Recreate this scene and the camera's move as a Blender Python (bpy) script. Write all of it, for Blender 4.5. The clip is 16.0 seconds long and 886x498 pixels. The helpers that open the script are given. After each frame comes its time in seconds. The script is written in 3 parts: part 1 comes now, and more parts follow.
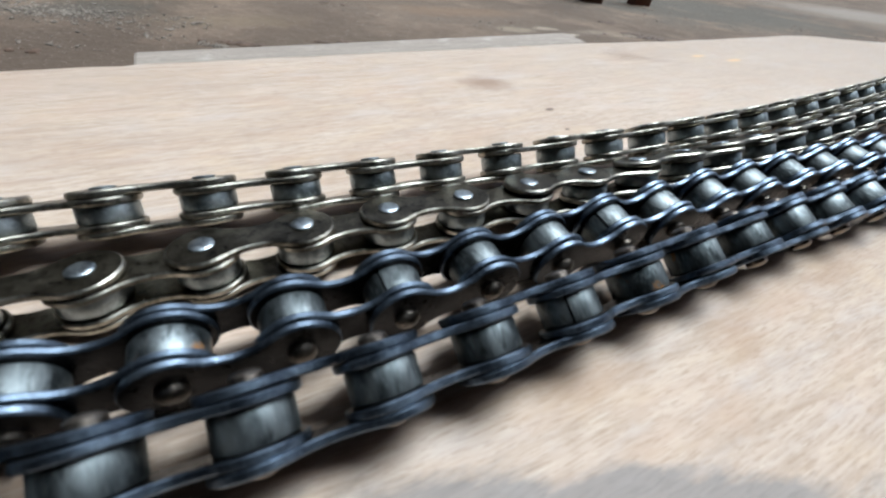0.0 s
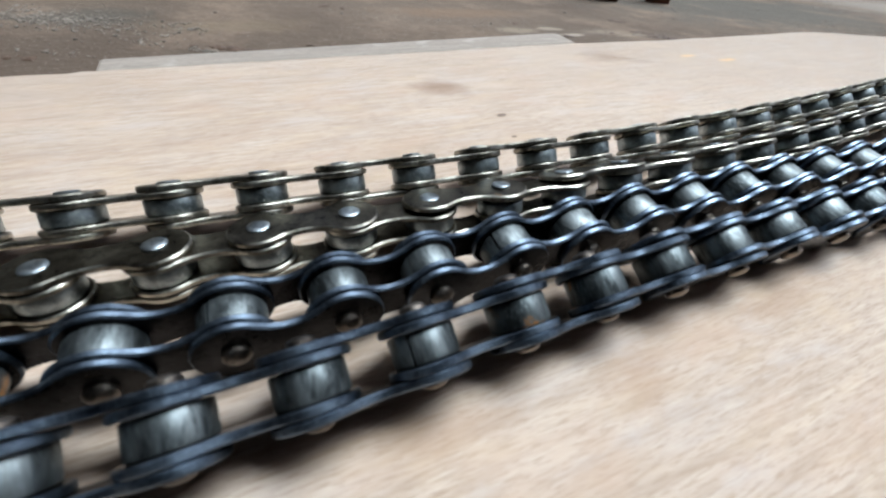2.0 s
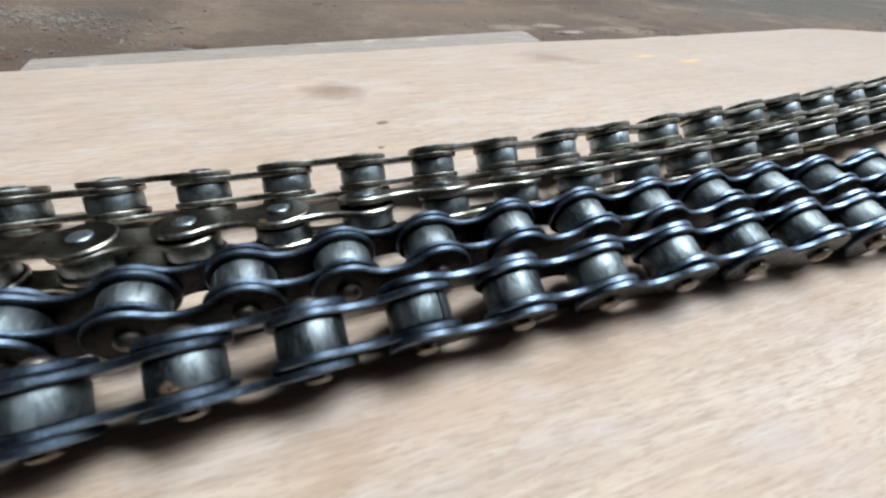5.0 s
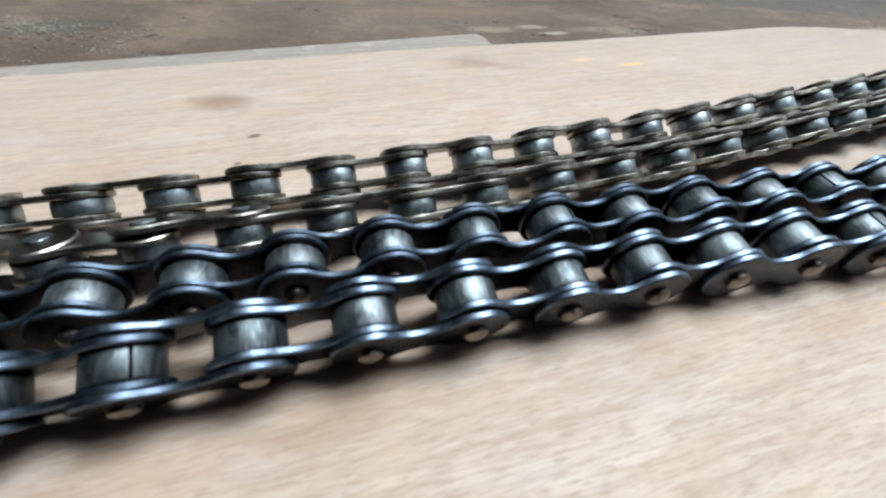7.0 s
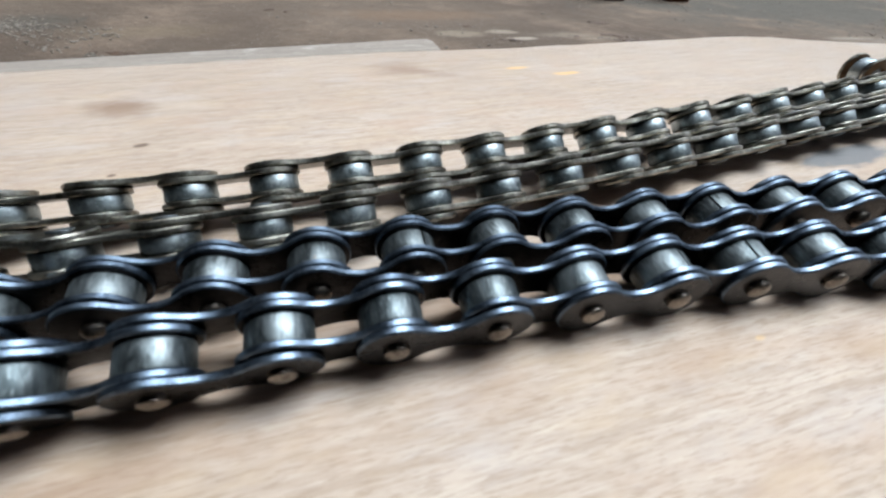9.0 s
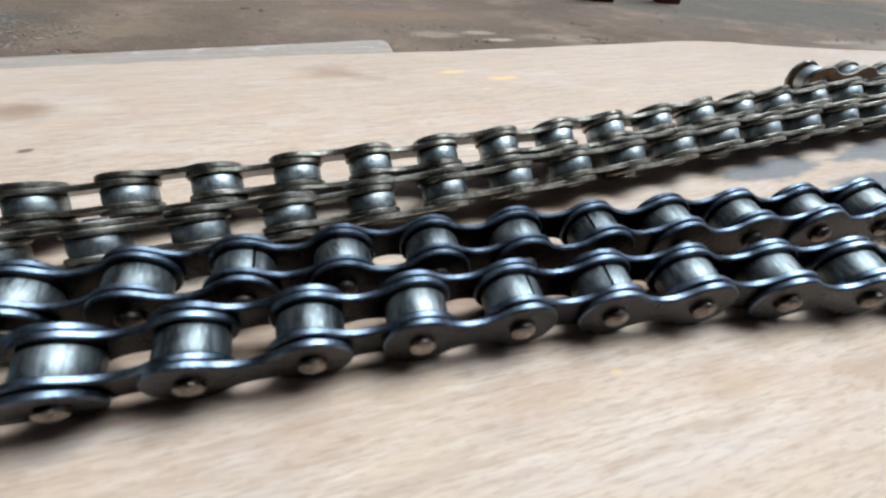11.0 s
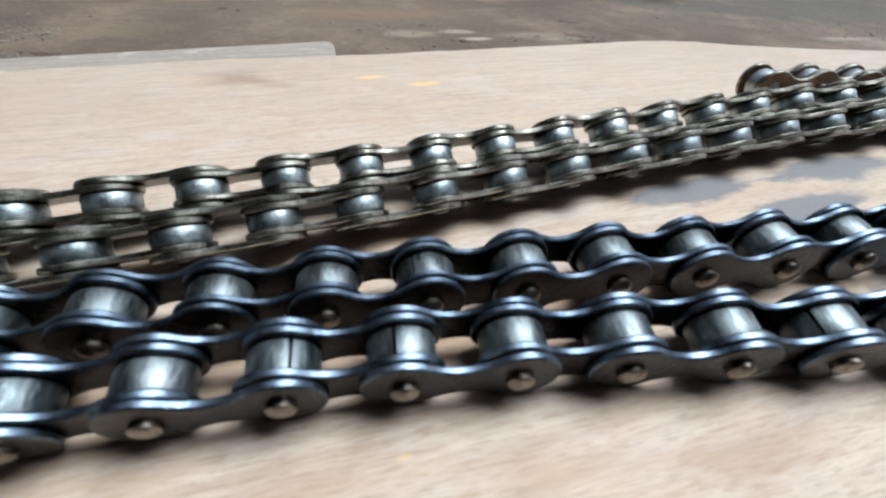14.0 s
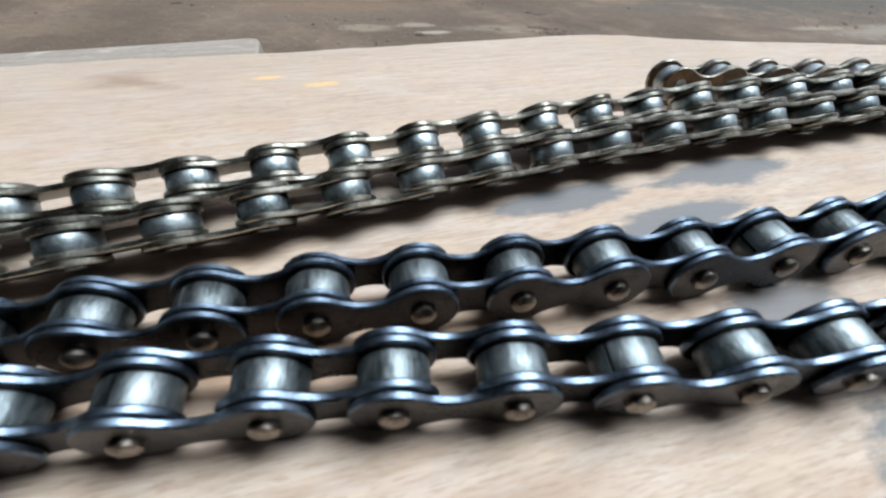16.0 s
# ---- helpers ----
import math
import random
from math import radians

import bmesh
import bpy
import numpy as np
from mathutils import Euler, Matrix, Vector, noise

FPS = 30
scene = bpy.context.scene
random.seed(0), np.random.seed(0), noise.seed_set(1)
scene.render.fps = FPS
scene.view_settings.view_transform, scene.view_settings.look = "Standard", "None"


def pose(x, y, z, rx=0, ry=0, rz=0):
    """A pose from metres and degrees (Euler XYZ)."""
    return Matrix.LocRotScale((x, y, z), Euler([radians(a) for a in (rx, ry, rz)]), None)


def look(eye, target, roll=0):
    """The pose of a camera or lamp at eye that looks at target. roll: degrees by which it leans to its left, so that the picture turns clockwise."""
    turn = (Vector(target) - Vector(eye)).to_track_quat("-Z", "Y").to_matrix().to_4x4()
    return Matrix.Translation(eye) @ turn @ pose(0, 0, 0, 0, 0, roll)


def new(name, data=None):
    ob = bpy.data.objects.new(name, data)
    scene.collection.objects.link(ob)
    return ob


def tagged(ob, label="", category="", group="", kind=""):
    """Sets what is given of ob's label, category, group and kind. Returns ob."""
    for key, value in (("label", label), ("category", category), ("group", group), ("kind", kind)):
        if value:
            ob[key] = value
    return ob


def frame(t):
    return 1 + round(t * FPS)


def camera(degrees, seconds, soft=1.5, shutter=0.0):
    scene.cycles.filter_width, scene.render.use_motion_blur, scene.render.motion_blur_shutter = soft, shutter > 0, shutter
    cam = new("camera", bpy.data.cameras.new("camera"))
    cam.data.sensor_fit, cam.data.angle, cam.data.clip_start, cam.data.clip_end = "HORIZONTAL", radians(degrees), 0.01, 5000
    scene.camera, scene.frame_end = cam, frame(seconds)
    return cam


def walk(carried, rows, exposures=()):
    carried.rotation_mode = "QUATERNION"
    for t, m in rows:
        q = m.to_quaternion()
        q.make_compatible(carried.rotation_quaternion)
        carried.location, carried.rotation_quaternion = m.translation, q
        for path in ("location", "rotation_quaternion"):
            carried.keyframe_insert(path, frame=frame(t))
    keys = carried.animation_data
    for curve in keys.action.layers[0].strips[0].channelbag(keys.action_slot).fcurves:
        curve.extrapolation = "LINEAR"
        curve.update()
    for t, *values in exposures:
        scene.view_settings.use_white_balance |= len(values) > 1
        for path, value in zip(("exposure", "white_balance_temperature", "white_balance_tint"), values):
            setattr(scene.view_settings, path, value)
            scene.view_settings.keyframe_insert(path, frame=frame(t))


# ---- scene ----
# camera: seconds, eye, yaw (to the left), pitch (up), roll
cam = camera(94.34, 16.0, 2.2)
PATH = [
    (0, (0.07434, 0.06265, 0.04591), -2.85, -42.48, 8.00),
    (0.5, (0.08033, 0.06363, 0.04586), -1.67, -42.38, 7.44),
    (1, (0.08515, 0.06525, 0.04605), -0.11, -42.46, 6.54),
    (1.5, (0.08984, 0.06805, 0.04611), 0.88, -42.59, 6.13),
    (2, (0.09489, 0.07048, 0.04621), 1.40, -42.68, 5.90),
    (2.5, (0.09852, 0.07246, 0.04606), 2.40, -42.81, 5.46),
    (3, (0.10581, 0.07490, 0.04585), 3.35, -42.80, 4.98),
    (3.5, (0.11190, 0.07641, 0.04645), 4.18, -43.01, 4.82),
    (6, (0.14855, 0.09453, 0.04647), 9.76, -43.41, 2.69),
    (6.5, (0.15652, 0.09818, 0.04631), 10.61, -43.35, 2.08),
    (7, (0.16317, 0.10107, 0.04613), 11.43, -43.38, 1.84),
    (7.5, (0.16887, 0.10386, 0.04639), 11.72, -43.46, 1.83),
    (8, (0.17374, 0.10668, 0.04603), 11.78, -43.46, 1.82),
    (8.5, (0.17721, 0.10893, 0.04566), 11.06, -43.44, 2.07),
    (9, (0.18230, 0.11123, 0.04613), 10.50, -43.09, 2.95),
    (11.5, (0.20723, 0.12339, 0.04648), 10.97, -43.18, 3.39),
    (12, (0.21178, 0.12584, 0.04649), 11.53, -43.16, 2.95),
    (12.5, (0.21492, 0.12839, 0.04648), 12.25, -43.32, 2.51),
    (13, (0.21810, 0.13073, 0.04609), 12.66, -43.36, 2.23),
    (13.5, (0.22162, 0.13379, 0.04589), 12.94, -43.45, 2.16),
    (14, (0.22651, 0.13852, 0.04561), 13.39, -43.58, 2.20),
    (14.5, (0.23425, 0.14321, 0.04605), 13.55, -44.27, 1.69),
    (15, (0.23984, 0.14577, 0.04563), 14.42, -44.47, 1.03),
    (15.5, (0.24487, 0.14804, 0.04587), 13.49, -44.32, 1.54),
    (16, (0.24985, 0.15098, 0.04576), 12.90, -44.50, 1.82),
]

cam.data.dof.use_dof, cam.data.dof.focus_distance, cam.data.dof.aperture_fstop = True, 0.105, 30.0


def aim(eye, yaw, pitch, roll):
    a, b = radians(yaw), radians(pitch)
    way = Vector((-math.sin(a) * math.cos(b), math.cos(a) * math.cos(b), math.sin(b)))
    return look(eye, Vector(eye) + way, roll)


walk(cam, [(t, aim(eye, yaw, pitch, roll)) for t, eye, yaw, pitch, roll in PATH],
     exposures=[(0.0, 0.38, 5950, 5.2), (8.0, 0.34, 5950, 5.2), (16.0, 0.34, 5950, 5.2)])

# ---- light: a pale sky, with a broad soft sun from beyond the board ----
world = bpy.data.worlds.new("sky")
scene.world = world
world.use_nodes = True
wn = world.node_tree.nodes
sky = wn.new("ShaderNodeTexSky")
sky.sky_type = "NISHITA"
sky.sun_disc = False
SUN_UP, SUN_TURN = radians(66), radians(52)
sky.sun_elevation, sky.sun_rotation = SUN_UP, SUN_TURN
sky.air_density, sky.dust_density, sky.ozone_density = 0.5, 7.0, 0.3
wn["Background"].inputs["Strength"].default_value = 0.085
world.node_tree.links.new(sky.outputs[0], wn["Background"].inputs["Color"])
sun = new("sun", bpy.data.lights.new("sun", "SUN"))
sun.data.energy, sun.data.angle, sun.data.color = 5.2, radians(36), (0.88, 0.95, 1.0)
sun_way = Vector((math.sin(SUN_TURN) * math.cos(SUN_UP), math.cos(SUN_TURN) * math.cos(SUN_UP), math.sin(SUN_UP)))
sun.matrix_world = look(sun_way * 5, (0, 0, 0))


# ---- materials ----
class Mat:
    def __init__(self, name, rough=0.5, metal=0.0):
        self.m = bpy.data.materials.new(name)
        self.m.use_nodes = True
        self.t = self.m.node_tree
        self.b = self.t.nodes["Principled BSDF"]
        self.b.inputs["Roughness"].default_value, self.b.inputs["Metallic"].default_value = rough, metal
        self.co = self.t.nodes.new("ShaderNodeTexCoord")

    def put(self, a, b):
        self.t.links.new(a, b)
        return self

    def coords(self, scale=(1, 1, 1), turn=0.0, at=(0, 0, 0)):
        n = self.t.nodes.new("ShaderNodeMapping")
        n.vector_type = "TEXTURE"
        n.inputs["Scale"].default_value, n.inputs["Location"].default_value = scale, at
        n.inputs["Rotation"].default_value = (0, 0, turn)
        self.put(self.co.outputs["Object"], n.inputs["Vector"])
        return n.outputs[0]

    def noise(self, vec, scale=1.0, detail=4, rough=0.6, distort=0.0):
        n = self.t.nodes.new("ShaderNodeTexNoise")
        n.inputs["Scale"].default_value, n.inputs["Detail"].default_value = scale, detail
        n.inputs["Roughness"].default_value, n.inputs["Distortion"].default_value = rough, distort
        self.put(vec, n.inputs["Vector"])
        return n.outputs["Fac"]

    def ramp(self, fac, stops):
        n = self.t.nodes.new("ShaderNodeValToRGB")
        e = n.color_ramp.elements
        while len(e) < len(stops):
            e.new(0.5)
        for el, (p, c) in zip(e, stops):
            el.position = p
            el.color = (*c, 1) if len(c) == 3 else (c[0], c[0], c[0], 1)
        self.put(fac, n.inputs[0])
        return n.outputs[0]

    def mix(self, fac, a, b, mode="MIX"):
        n = self.t.nodes.new("ShaderNodeMix")
        n.data_type, n.blend_type = "RGBA", mode
        for s, v in zip((n.inputs[0], n.inputs[6], n.inputs[7]), (fac, a, b)):
            if isinstance(v, (int, float)):
                s.default_value = v
            elif isinstance(v, tuple):
                s.default_value = (*v, 1)
            else:
                self.put(v, s)
        return n.outputs[2]

    def math(self, op, a, b=0.0, clamp=False):
        n = self.t.nodes.new("ShaderNodeMath")
        n.operation, n.use_clamp = op, clamp
        for s, v in zip(n.inputs, (a, b)):
            if isinstance(v, (int, float)):
                s.default_value = v
            else:
                self.put(v, s)
        return n.outputs[0]

    def colour(self, c):
        return self.put(c, self.b.inputs["Base Color"])

    def roughness(self, c):
        return self.put(c, self.b.inputs["Roughness"])

    def bump(self, height, strength, distance):
        n = self.t.nodes.new("ShaderNodeBump")
        n.inputs["Strength"].default_value, n.inputs["Distance"].default_value = strength, distance
        self.put(height, n.inputs["Height"])
        return self.put(n.outputs[0], self.b.inputs["Normal"])

    def rnd(self):
        return self.t.nodes.new("ShaderNodeObjectInfo").outputs["Random"]


def oiled_steel(name, dark, light, rough, rust, rust_at, metal=1.0, streak=(1, 1, 1), grime=0.7, uneven=1.0, spread=0.18):
    """Worn oily steel: smears of old oil, scratches, grime and a few rusty specks."""
    k = Mat(name, rough, metal)
    shift = k.t.nodes.new("ShaderNodeVectorMath")
    shift.operation = "ADD"
    cmb = k.t.nodes.new("ShaderNodeCombineXYZ")
    r = k.math("MULTIPLY", k.rnd(), 0.7)
    for i in range(3):
        k.put(r, cmb.inputs[i])
    k.put(k.coords(streak), shift.inputs[0]).put(cmb.outputs[0], shift.inputs[1])
    v = shift.outputs[0]
    big, mid, fine = k.noise(v, 240, 4, 0.6, 0.5), k.noise(v, 700, 4, 0.65, 0.8), k.noise(v, 2200, 3, 0.6)
    base = k.ramp(big, [(0.5 - spread, dark), (0.5 + spread, light)])
    base = k.mix(k.ramp(mid, [(0.34, (grime,)), (0.5, (0.0,))]), base, tuple(x * 0.45 for x in dark))
    base = k.mix(k.ramp(fine, [(0.52, (0.0,)), (0.78, (0.45,))]), base, tuple(min(1, x * 1.5) for x in light))
    spot = k.ramp(k.noise(v, 170, 4, 0.7, 0.6), [(rust_at, (0.0,)), (rust_at + 0.07, (1.0,))])
    k.colour(k.mix(spot, base, rust))
    k.put(k.math("MULTIPLY", k.math("SUBTRACT", 1.0, k.math("MULTIPLY", spot, 0.8)), metal), k.b.inputs["Metallic"])
    k.roughness(k.math("ADD", k.math("MULTIPLY", mid, 0.30 * uneven), k.math("ADD", k.math("MULTIPLY", big, 0.2), rough - 0.12 - 0.14 * uneven), True))
    k.bump(k.math("ADD", mid, k.math("MULTIPLY", fine, 0.6)), 0.40 * uneven, 0.00010)
    return k.m


BLACK_PLATE = oiled_steel("oil_black_steel", (0.008, 0.0075, 0.008), (0.038, 0.036, 0.038), 0.32, (0.10, 0.055, 0.03), 0.70)
# Worn plate edges, with the sky's bluish glare put into their colour.
BLUE_EDGE = oiled_steel("worn_edge_sky_glare", (0.046, 0.060, 0.082), (0.175, 0.222, 0.285), 0.40, (0.10, 0.055, 0.03), 0.74, 1.0, (1, 1, 1), 0.35, 0.5)
BLACK_ROLLER = oiled_steel("roller_steel", (0.055, 0.066, 0.070), (0.25, 0.28, 0.29), 0.50, (0.40, 0.19, 0.04), 0.69, 1.0, (1, 1, 3), 0.65, 1.2, 0.15)
DULL_ROLLER = oiled_steel("dull_roller_steel", (0.046, 0.053, 0.055), (0.22, 0.245, 0.252), 0.52, (0.34, 0.17, 0.04), 0.69, 1.0, (1, 1, 3), 0.65, 1.2, 0.15)
RUSTY_ROLLER = oiled_steel("rust_specked_roller_steel", (0.055, 0.066, 0.070), (0.25, 0.28, 0.29), 0.48, (0.30, 0.135, 0.03), 0.57, 1.0, (1, 1, 2), 0.6, 1.2, 0.15)
PIN_HEAD = oiled_steel("pin_steel", (0.12, 0.104, 0.09), (0.31, 0.27, 0.23), 0.38, (0.12, 0.07, 0.04), 0.70)
BRASSY_PLATE = oiled_steel("brassy_steel", (0.040, 0.034, 0.023), (0.165, 0.148, 0.112), 0.34, (0.16, 0.085, 0.035), 0.67)
PALE_EDGE = oiled_steel("pale_worn_edge", (0.11, 0.101, 0.080), (0.54, 0.52, 0.455), 0.36, (0.16, 0.085, 0.035), 0.72, 1.0, (1, 1, 1), 0.4, 0.5)
BRASSY_ROLLER = oiled_steel("bluish_roller_steel", (0.16, 0.19, 0.20), (0.50, 0.555, 0.575), 0.45, (0.18, 0.10, 0.05), 0.73, 1.0, (1, 1, 1), 0.4)
BLUISH_PIN = oiled_steel("bluish_pin_steel", (0.20, 0.23, 0.25), (0.44, 0.49, 0.52), 0.38, (0.12, 0.07, 0.04), 0.72)
RUSTY_PLATE = oiled_steel("rust_brown_steel", (0.12, 0.068, 0.036), (0.24, 0.14, 0.075), 0.45, (0.11, 0.055, 0.026), 0.5, 0.5)


def stained_wood():
    k = Mat("pale_plywood", 0.5)
    k.b.inputs["Specular IOR Level"].default_value = 0.22
    k.b.inputs["Sheen Weight"].default_value, k.b.inputs["Sheen Roughness"].default_value = 0.9, 0.3
    k.b.inputs["Sheen Tint"].default_value = (0.93, 0.98, 1.0, 1)
    wide = k.noise(k.coords((0.055, 0.024, 0.05), 0.0, (3.37, 1.73, 0.42)), 1.0, 5, 0.6, 0.6)
    grain = k.noise(k.coords((0.0150, 0.0013, 0.01), 0.0, (1.37, 2.13, 0.0433)), 1.0, 6, 0.66, 0.15)
    fleck = k.noise(k.coords((0.0075, 0.0008, 0.004), 0.0, (2.37, 1.13, 0.0217)), 1.0, 4, 0.68, 0.1)
    pores = k.noise(k.coords((0.0030, 0.00038, 0.004)), 1.0, 3, 0.6)
    tone = k.noise(k.coords((0.016, 0.0055, 0.01), 0.0, (0.71, 0.39, 0.2)), 1.0, 4, 0.6)
    blot = k.noise(k.coords((0.020, 0.010, 0.01)), 1.0, 4, 0.6)
    c = k.ramp(wide, [(0.28, (0.395, 0.305, 0.238)), (0.52, (0.44, 0.349, 0.279)), (0.75, (0.495, 0.408, 0.337))])
    c = k.mix(k.ramp(grain, [(0.32, (0.7,)), (0.54, (0.0,))]), c, (0.305, 0.225, 0.165))
    c = k.mix(k.ramp(fleck, [(0.33, (0.45,)), (0.50, (0.0,))]), c, (0.31, 0.225, 0.162))
    c = k.mix(k.ramp(fleck, [(0.56, (0.0,)), (0.78, (0.3,))]), c, (0.66, 0.58, 0.48))
    c = k.mix(k.ramp(pores, [(0.34, (0.5,)), (0.50, (0.0,))]), c, (0.23, 0.157, 0.108))
    c = k.mix(k.ramp(blot, [(0.50, (0.0,)), (0.72, (0.5,))]), c, (0.40, 0.275, 0.195))
    c = k.mix(k.ramp(tone, [(0.30, (0.45,)), (0.47, (0.0,))]), c, (0.44, 0.385, 0.355))
    c = k.mix(k.ramp(tone, [(0.53, (0.0,)), (0.70, (0.45,))]), c, (0.46, 0.345, 0.235))
    warp = k.noise(k.coords((0.010, 0.004, 0.01)), 1.0, 4, 0.65)

    def stain_or_shade(c, x, y, rx, ry, colour, strength, turn=0.0, soft=0.5, rag=0.8):
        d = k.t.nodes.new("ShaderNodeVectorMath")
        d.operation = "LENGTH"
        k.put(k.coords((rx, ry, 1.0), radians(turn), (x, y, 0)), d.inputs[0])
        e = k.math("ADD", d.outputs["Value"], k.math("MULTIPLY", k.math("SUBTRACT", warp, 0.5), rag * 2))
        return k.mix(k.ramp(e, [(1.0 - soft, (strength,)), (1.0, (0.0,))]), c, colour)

    for s in STAINS_AND_SHADE:
        c = stain_or_shade(c, *s)
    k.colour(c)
    k.roughness(k.math("ADD", k.math("MULTIPLY", grain, 0.25), 0.48))
    h = k.math("ADD", k.math("ADD", grain, fleck), k.math("MULTIPLY", pores, 0.6))
    k.bump(h, 0.4, 0.00025)
    return k.m


GRAIN = radians(28.5)


def local(x, y):
    """Board coordinates of a place, in metres along and across the grain."""
    c, s = math.cos(GRAIN), math.sin(GRAIN)
    return x * c + y * s, -x * s + y * c


GREY, OIL_SHADE, BROWN, YELLOW, DARK = (0.140, 0.140, 0.145), (0.27, 0.155, 0.085), (0.20, 0.12, 0.075), (0.78, 0.47, 0.14), (0.10, 0.06, 0.04)
STAINS_AND_SHADE = [
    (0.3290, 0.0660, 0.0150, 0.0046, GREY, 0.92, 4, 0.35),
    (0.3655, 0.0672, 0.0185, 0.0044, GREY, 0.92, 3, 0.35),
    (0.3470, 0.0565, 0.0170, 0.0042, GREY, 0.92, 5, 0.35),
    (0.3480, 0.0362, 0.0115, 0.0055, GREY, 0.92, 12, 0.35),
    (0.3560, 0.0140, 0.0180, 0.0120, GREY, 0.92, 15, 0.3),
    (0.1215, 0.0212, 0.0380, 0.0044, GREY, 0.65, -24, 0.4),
    # Oil marks that also paint in the warm brown shade beside the chains.
    (*local(0.2000, 0.1600), 0.1300, 0.0110, OIL_SHADE, 0.50, -2, 0.9, 0.5),
    (*local(0.0960, 0.0900), 0.0120, 0.0036, OIL_SHADE, 0.39, -6, 0.8),
    (*local(0.1210, 0.1010), 0.0085, 0.0050, OIL_SHADE, 0.45, 12, 0.9),
    (*local(0.1485, 0.1185), 0.0140, 0.0034, OIL_SHADE, 0.39, 2, 0.8),
    (*local(0.1840, 0.1365), 0.0100, 0.0052, OIL_SHADE, 0.35, -8, 0.9),
    (*local(0.2090, 0.1470), 0.0130, 0.0036, OIL_SHADE, 0.39, 4, 0.8),
    (*local(0.2330, 0.1560), 0.0090, 0.0045, OIL_SHADE, 0.35, -4, 0.9),
    (*local(0.2560, 0.1635), 0.0130, 0.0038, OIL_SHADE, 0.35, -3, 0.8),
    (*local(0.2300, 0.1740), 0.0260, 0.0046, OIL_SHADE, 0.42, 0, 0.8),
    (*local(0.2050, 0.1850), 0.0240, 0.0050, OIL_SHADE, 0.35, 3, 0.8),
    (*local(0.2480, 0.1960), 0.0160, 0.0040, OIL_SHADE, 0.28, 8, 0.9),
    (*local(0.0865, 0.1885), 0.0105, 0.0062, BROWN, 0.75, -20, 0.7),
    (*local(0.1420, 0.2350), 0.0100, 0.0080, BROWN, 0.5, -10, 0.8),
    (*local(0.1510, 0.2345), 0.0140, 0.0030, BROWN, 0.4, -25, 0.7),
    (*local(0.1777, 0.2475), 0.0040, 0.0011, YELLOW, 0.55, 0, 0.4),
    (*local(0.1937, 0.2482), 0.0052, 0.0013, YELLOW, 0.6, 0, 0.4),
    (*local(0.2197, 0.1534), 0.0011, 0.0005, YELLOW, 0.25, 0, 0.5),
    (*local(0.1040, 0.1748), 0.0018, 0.0010, DARK, 0.85, 10, 0.4, 0.3),
    (*local(0.1070, 0.1635), 0.0010, 0.0007, DARK, 0.8, 0, 0.4, 0.3),
    (*local(0.1290, 0.0765), 0.0012, 0.0010, DARK, 0.6, 0, 0.4, 0.3),
]
WOOD = stained_wood()


def weathered_plank():
    k = Mat("weathered_plank", 0.85)
    g = k.noise(k.coords((0.03, 0.0022, 0.01)), 1.0, 5, 0.65, 0.4)
    b = k.noise(k.coords((0.016, 0.008, 0.02)), 1.0, 4, 0.6)
    k.b.inputs["Specular IOR Level"].default_value = 0.2
    f = k.noise(k.coords((0.0030, 0.0016, 0.01)), 1.0, 4, 0.7)
    c = k.ramp(g, [(0.3, (0.20, 0.168, 0.142)), (0.7, (0.30, 0.258, 0.222))])
    c = k.mix(k.ramp(f, [(0.36, (0.7,)), (0.52, (0.0,))]), c, (0.20, 0.17, 0.145))
    c = k.mix(k.ramp(b, [(0.58, (0.0,)), (0.70, (0.5,))]), c, (0.46, 0.42, 0.375))
    k.colour(c).bump(g, 0.5, 0.0006)
    return k.m


